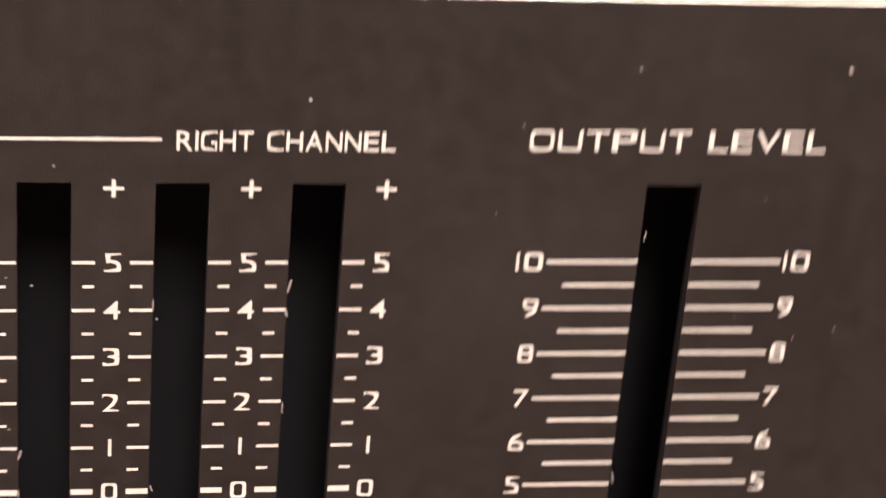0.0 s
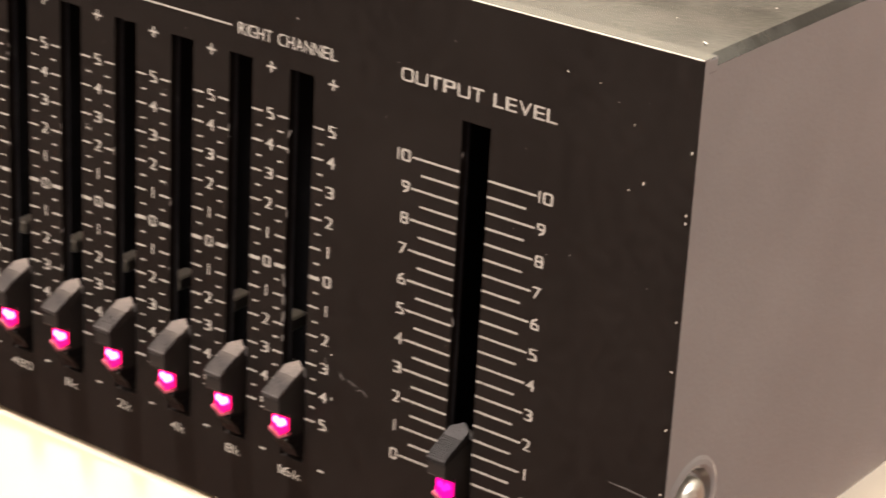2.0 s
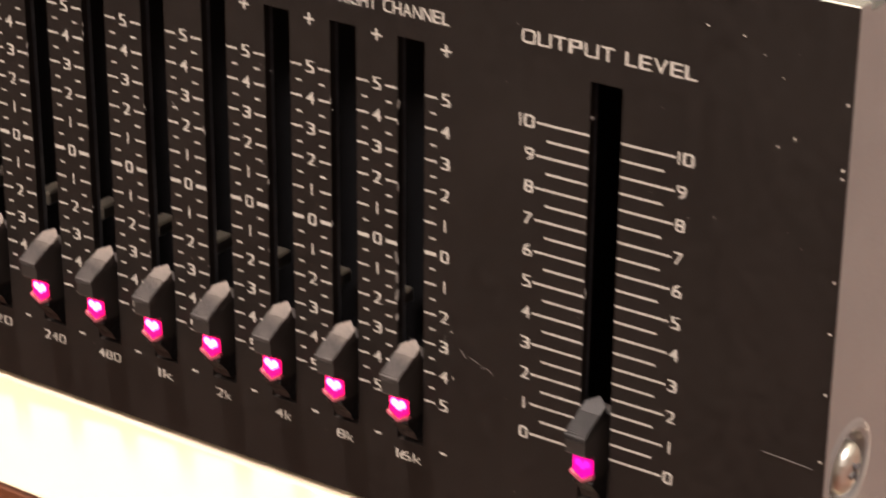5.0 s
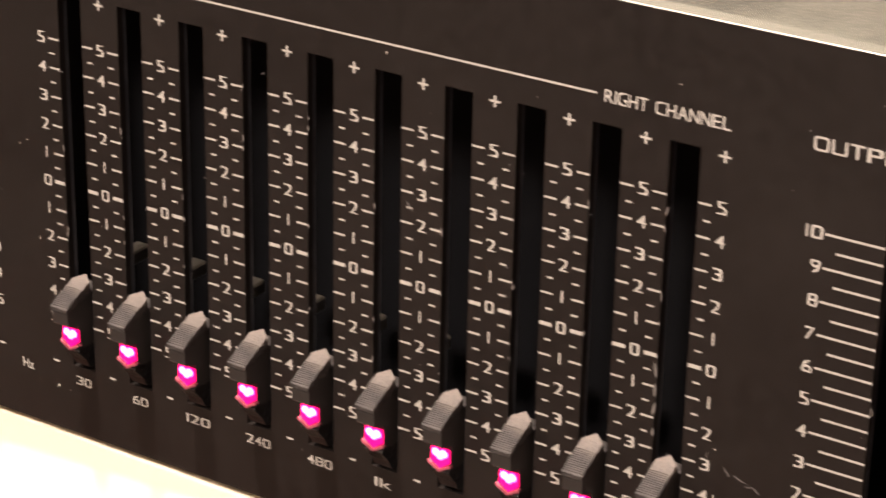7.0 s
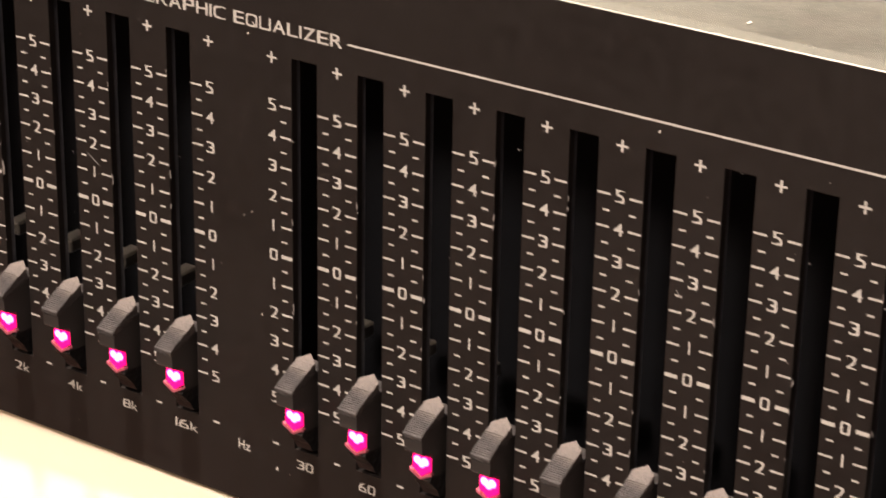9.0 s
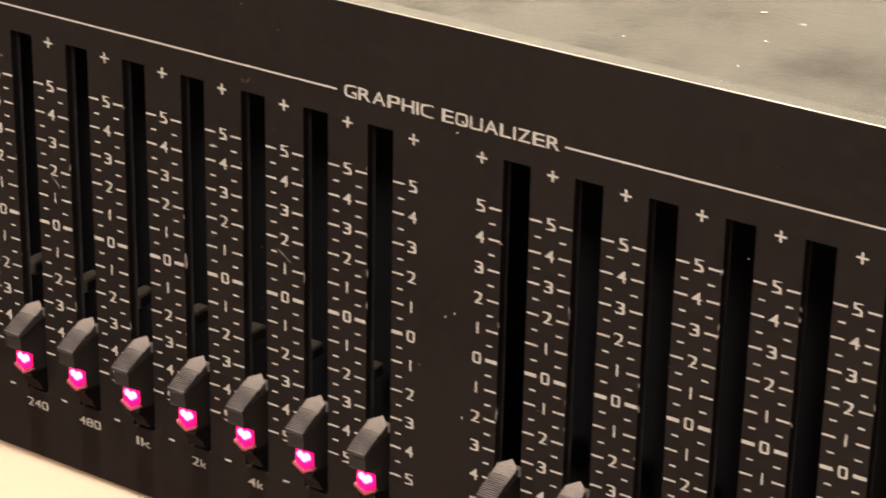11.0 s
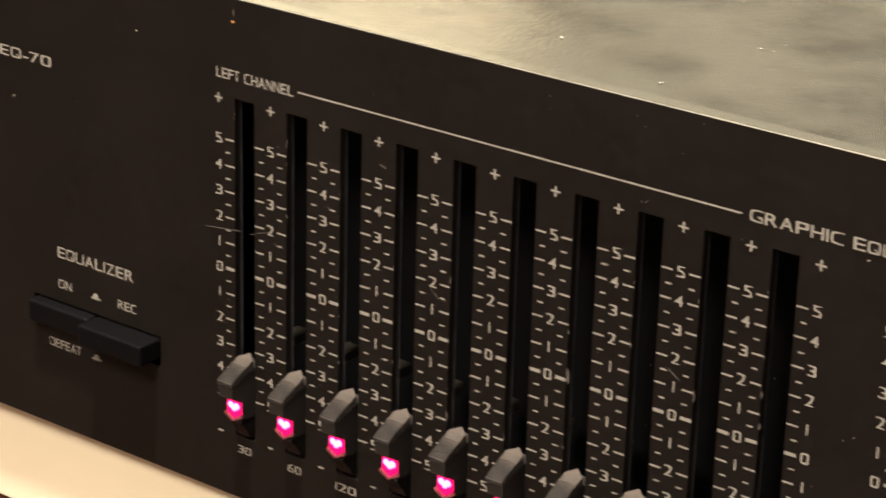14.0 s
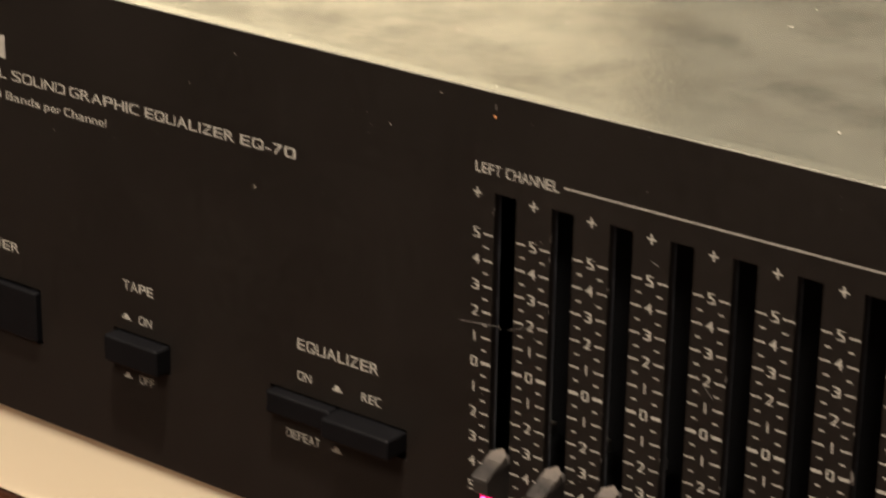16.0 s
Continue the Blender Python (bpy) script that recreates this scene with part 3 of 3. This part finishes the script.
for first in (-11.0, 0.0):
    for k in range(11):
        x = first + k
        part("plus_sign", plus_mesh, None, eq, at=(x * U, 0, 2.646 * U))
        part("minus_sign", minus_mesh, None, eq, at=(x * U, 0, -2.71 * U))
        for i, d in enumerate("54321012345"):
            part("numeral", digit_meshes[d], None, eq, at=(x * U, 0, (5 - i) * Q * U))
    for k, txt in enumerate(("30", "60", "120", "240", "480", "1k", "2k", "4k", "8k", "16k")):
        w = 0.066 * len(txt)
        lettering(txt, first + k + 0.48 - w, first + k + 0.48 + w, -2.975, 0.13, eq, name="frequency_print")
lettering("Hz", -0.63, -0.43, -2.975, 0.14, eq, name="frequency_print")

line = bmesh.new()
bar(line, -9.486, -2.17, 3.045, 0.026)
part("channel_line", line, M_PRINT, eq)
line = bmesh.new()
bar(line, 1.157, 8.34, 3.045, 0.026)
part("channel_line", line, M_PRINT, eq)
lettering("LEFT", -11.04, -10.59, 2.957, 0.157, eq)
lettering("CHANNEL", -10.5, -9.57, 2.957, 0.157, eq)
lettering("GRAPHIC", -2.05, -0.72, 2.975, 0.165, eq)
lettering("EQUALIZER", -0.59, 1.08, 2.975, 0.165, eq)
lettering("RIGHT", 8.445, 9.0, 2.957, 0.157, eq)
lettering("CHANNEL", 9.1, 10.045, 2.957, 0.157, eq)
lettering("OUTPUT", 11.04, 12.26, 2.972, 0.17, eq)
lettering("LEVEL", 12.4, 13.31, 2.972, 0.17, eq)

OUT_TICK = {(side, half): stroke(*((0.212, w) if side > 0 else (-w, -0.212)), 0.028, "output_tick") for side in (-1, 1) for half, w in ((0, 0.917), (1, 0.776))}
for i in range(21):
    for side in (-1, 1):
        part("output_tick", OUT_TICK[side, i % 2], None, eq, at=(OUT_SLOT * U, 0, (2.034 - i * Q / 2) * U))
for i in range(11):
    z = 2.034 - i * Q
    n = 10 - i
    if n == 10:
        for a in (11.03, 13.125):
            lettering("I", a, a + 0.022, z - 0.078, 0.156, eq, name="numeral")
            lettering("0", a + 0.06, a + 0.205, z - 0.078, 0.156, eq, name="numeral")
    else:
        w = 0.12 if n != 1 else 0.024
        off = 0.05 if n == 1 else 0
        lettering("I" if n == 1 else str(n), 11.235 - w - off, 11.235 - off, z - 0.078, 0.156, eq, name="numeral")
        lettering("I" if n == 1 else str(n), 13.13 + off, 13.13 + w + off, z - 0.078, 0.156, eq, name="numeral")

# ---- left end: name, push buttons ----
for word, a, b in (("NATURAL", -22.62, -20.86), ("SOUND", -20.74, -19.47), ("GRAPHIC", -19.37, -17.79), ("EQUALIZER", -17.66, -15.74), ("EQ-70", -15.61, -14.47)):
    lettering(word, a, b, 2.36, 0.17, eq)
for word, a, b in (("10", -21.3, -21.02), ("Bands", -20.9, -20.08), ("per", -19.98, -19.6), ("Channel", -19.51, -18.54)):
    lettering(word, a, b, 2.0, 0.14, eq)
brand = bmesh.new()
for i in range(6):
    bar(brand, -23.0 + i * 0.37, -22.72 + i * 0.37, 2.91, 0.40)
part("brand_bars", brand, M_PRINT, eq, "plain pale bars in place of the maker's mark")


def hat(x, z, parent=eq):
    """The small pushed-button symbol: a hump on a line."""
    bm = bmesh.new()
    plate(bm, [((x + a) * U, (z + b) * U) for a, b in ((-0.1, -0.05), (0.1, -0.05), (0.1, -0.02), (0.06, -0.02), (0.04, 0.045), (-0.04, 0.045), (-0.06, -0.02), (-0.1, -0.02))],
          -PRINT_LIFT, 0.0)
    part("button_symbol", bm, M_PRINT, parent)


def push_button(x0, x1, z0, z1, out_by, label):
    b = bevelled_box(x0 * U, x1 * U, -out_by * U, 0.006, z0 * U, z1 * U, 0.0005, 3)
    return part("push_button", b, M_BUTTON, eq, label, smooth=False)


push_button(-14.98, -13.66, -1.93, -1.555, 0.20, "black plastic push button, pushed in")
push_button(-13.63, -12.28, -1.90, -1.555, 0.44, "black plastic push button, standing out")
push_button(-18.49, -17.27, -1.985, -1.515, 0.30, "small black plastic push button")
push_button(-22.25, -20.32, -2.26, -1.34, 0.10, "large black plastic power button")
lettering("EQUALIZER", -14.46, -12.81, -0.765, 0.185, eq)
lettering("ON", -14.46, -14.17, -1.285, 0.15, eq)
lettering("REC", -13.15, -12.76, -1.285, 0.15, eq)
lettering("DEFEAT", -14.70, -14.0, -2.345, 0.15, eq)
hat(-13.64, -1.22)
hat(-13.65, -2.27)
lettering("TAPE", -18.27, -17.59, -0.735, 0.165, eq)
hat(-18.22, -1.22)
lettering("ON", -17.93, -17.64, -1.285, 0.15, eq)
hat(-18.22, -2.28)
lettering("OFF", -17.95, -17.62, -2.355, 0.15, eq)
lettering("POWER", -21.85, -20.76, -0.735, 0.165, eq)

# ---- side screw in its pressed dimple ----
head = bmesh.new()
prev = None
for i in range(9):
    a = math.pi / 2 * i / 8
    r, h = 0.0035 * math.cos(a) + 0.0002, -0.0012 + 0.0007 * (i > 0) + 0.0016 * math.sin(a)
    cur = [head.verts.new((SX + h, SY + r * math.cos(b), SZ + r * math.sin(b))) for b in [2 * math.pi * j / 40 for j in range(40)]]
    if prev:
        for j in range(40):
            head.faces.new((prev[j], prev[(j + 1) % 40], cur[(j + 1) % 40], cur[j]))
    prev = cur
head.faces.new(prev)
screw = part("screw", head, M_SCREW, eq, "shiny nickel cross-head screw", smooth=True)
# two black bars on the head paint the shade of its cross recess
for turn in (20, 110):
    cb = bevelled_box(-0.0001, 0.0004, -0.0014, 0.0014, -0.0003, 0.0003, 0.0001, 1)
    ob = part("cross_slot_shade", cb, M_BLACK, screw, at=(SX + 0.00085, SY, SZ))
    ob.rotation_euler = (radians(turn), 0, 0)


# ---- dust, nicks and scratches ----
def fleck(x, z, w, h, turn, mat, name, label=""):
    """A small irregular mark on the panel's face (x, z, w, h in pitches)."""
    bm = bmesh.new()
    pts = []
    n = 7
    for i in range(n):
        a = 2 * math.pi * i / n
        r = random.uniform(0.6, 1.0)
        p, q = w / 2 * r * math.cos(a), h / 2 * r * math.sin(a)
        c, d = math.cos(turn), math.sin(turn)
        pts.append(((x + p * c - q * d) * U, (z + p * d + q * c) * U))
    plate(bm, pts, -PRINT_LIFT * 2, -PRINT_LIFT * 0.2)
    return part(name, bm, mat, eq, label)


random.seed(11)
for x, z in ((13.41, 3.65), (13.86, 3.62), (14.35, 3.24), (14.53, 2.58), (14.34, 2.45), (9.4, 3.37), (10.12, -0.98), (-16.66, 3.14), (-15.32, 1.73), (-19.76, 1.7),
             (-12.63, 3.33), (-15.69, 3.8), (-11.69, 4.0), (-0.48, 0.42), (-0.34, 0.5), (-0.36, 2.88), (5.47, 2.93), (0.02, -3.09), (10.14, -1.6), (-0.2, -0.9)):
    fleck(x, z, random.uniform(0.03, 0.07), random.uniform(0.015, 0.03), random.uniform(0, 3), M_DUST, "dust_speck")
fleck(-10.713, 3.835, 0.05, 0.06, 0.3, M_RUST, "rust_spot", "small orange rust spot")
fleck(-10.70, 3.98, 0.015, 0.14, 0.1, M_SCRATCH, "scratch")
for x, z, w, a in ((10.29, -1.23, 0.16, -0.9), (10.45, -1.27, 0.2, -0.4), (10.58, -1.34, 0.13, 0.3), (10.68, -1.36, 0.12, -0.8), (10.02, -1.1, 0.2, 1.5), (-3.58, 2.85, 0.14, 0.8),
                   (-3.66, 2.83, 0.07, -0.8), (-6.98, 0.66, 0.26, -0.8), (-3.02, 0.59, 0.3, -0.6), (-4.14, 1.84, 0.12, -0.3), (-7.92, 2.30, 0.2, -0.3), (5.82, 1.04, 0.16, -0.9),
                   (-10.9, 0.62, 0.9, 0.12), (-10.2, 0.72, 0.5, 0.35), (0.3, 1.60, 0.12, 0.2), (12.5, -0.6, 0.1, 0.5), (14.7, -1.3, 0.7, -0.06), (15.0, -1.72, 0.2, 0.1)):
    fleck(x, z, w, 0.012, a, M_SCRATCH, "scratch")
for z in (2.35, 2.25, 1.03, 0.4, -0.35, -1.2, -1.7, 3.1):
    fleck(15.12, z, 0.05, 0.03, random.uniform(0, 3), M_DUST, "edge_nick")
for k in (-4.5 - SLOT_HALF, ):
    fleck(k + 0.03, 0.06, 0.045, 0.30, 0.05, M_LIP, "worn_patch", "worn pale patch on a slot's edge")
for z in (-0.7, -0.45, -0.2, -1.0):
    fleck(9.5 - SLOT_HALF - 0.01, z, 0.05, random.uniform(0.12, 0.26), random.uniform(-0.2, 0.2), M_SCRATCH, "worn_patch")
# fine dust over the face, and specks on the cover
fine = bmesh.new()
for i in range(130):
    x, z = random.uniform(PX0 + 1, PX1 - 0.3), random.uniform(PZ0 + 0.2, PZ1 - 0.1)
    r = random.uniform(0.004, 0.012)
    fine.faces.new([fine.verts.new(((x + p * r) * U, -PRINT_LIFT * 1.5, (z + q * r) * U)) for p, q in ((-1, -0.6), (0.8, -1), (1, 0.7), (-0.5, 1))])
tagged(part("fine_dust", fine, M_SCRATCH, eq), kind="stuff")
crumbs = bmesh.new()
for x, y in [(-0.85, 3.31), (0.79, 3.03), (0.88, 2.95), (2.18, 2.8), (2.72, 1.83), (6.17, 0.6), (14.09, 1.18), (14.82, 0.6), (14.73, 2.36), (-5.19, 4.89), (-3.58, 3.01), (-9.33, 5.77)] + \
        [(random.uniform(-20, 15), random.uniform(0.6, 20)) for i in range(110)]:
    r = random.uniform(0.01, 0.034)
    a = random.uniform(0, 3)
    pts = []
    for p, q in ((-1.4, -0.3), (1.2, -0.5), (1.5, 0.3), (-0.8, 0.5)):
        pts.append(crumbs.verts.new(((x + (p * math.cos(a) - q * math.sin(a)) * r) * U, (y + (p * math.sin(a) + q * math.cos(a)) * r) * U, zt + 0.00012)))
    crumbs.faces.new(pts)
tagged(part("cover_dust", crumbs, M_DUST, eq), kind="stuff")
# lint caught on the slots' edges
for x in BAND_SLOTS + [OUT_SLOT]:
    for i in range(random.choice((2, 3, 4))):
        fleck(x - SLOT_HALF + random.uniform(-0.01, 0.02), random.uniform(-1.2, 2.6), random.uniform(0.015, 0.03), random.uniform(0.03, 0.16), random.uniform(-0.3, 0.3), M_LIP, "lint")
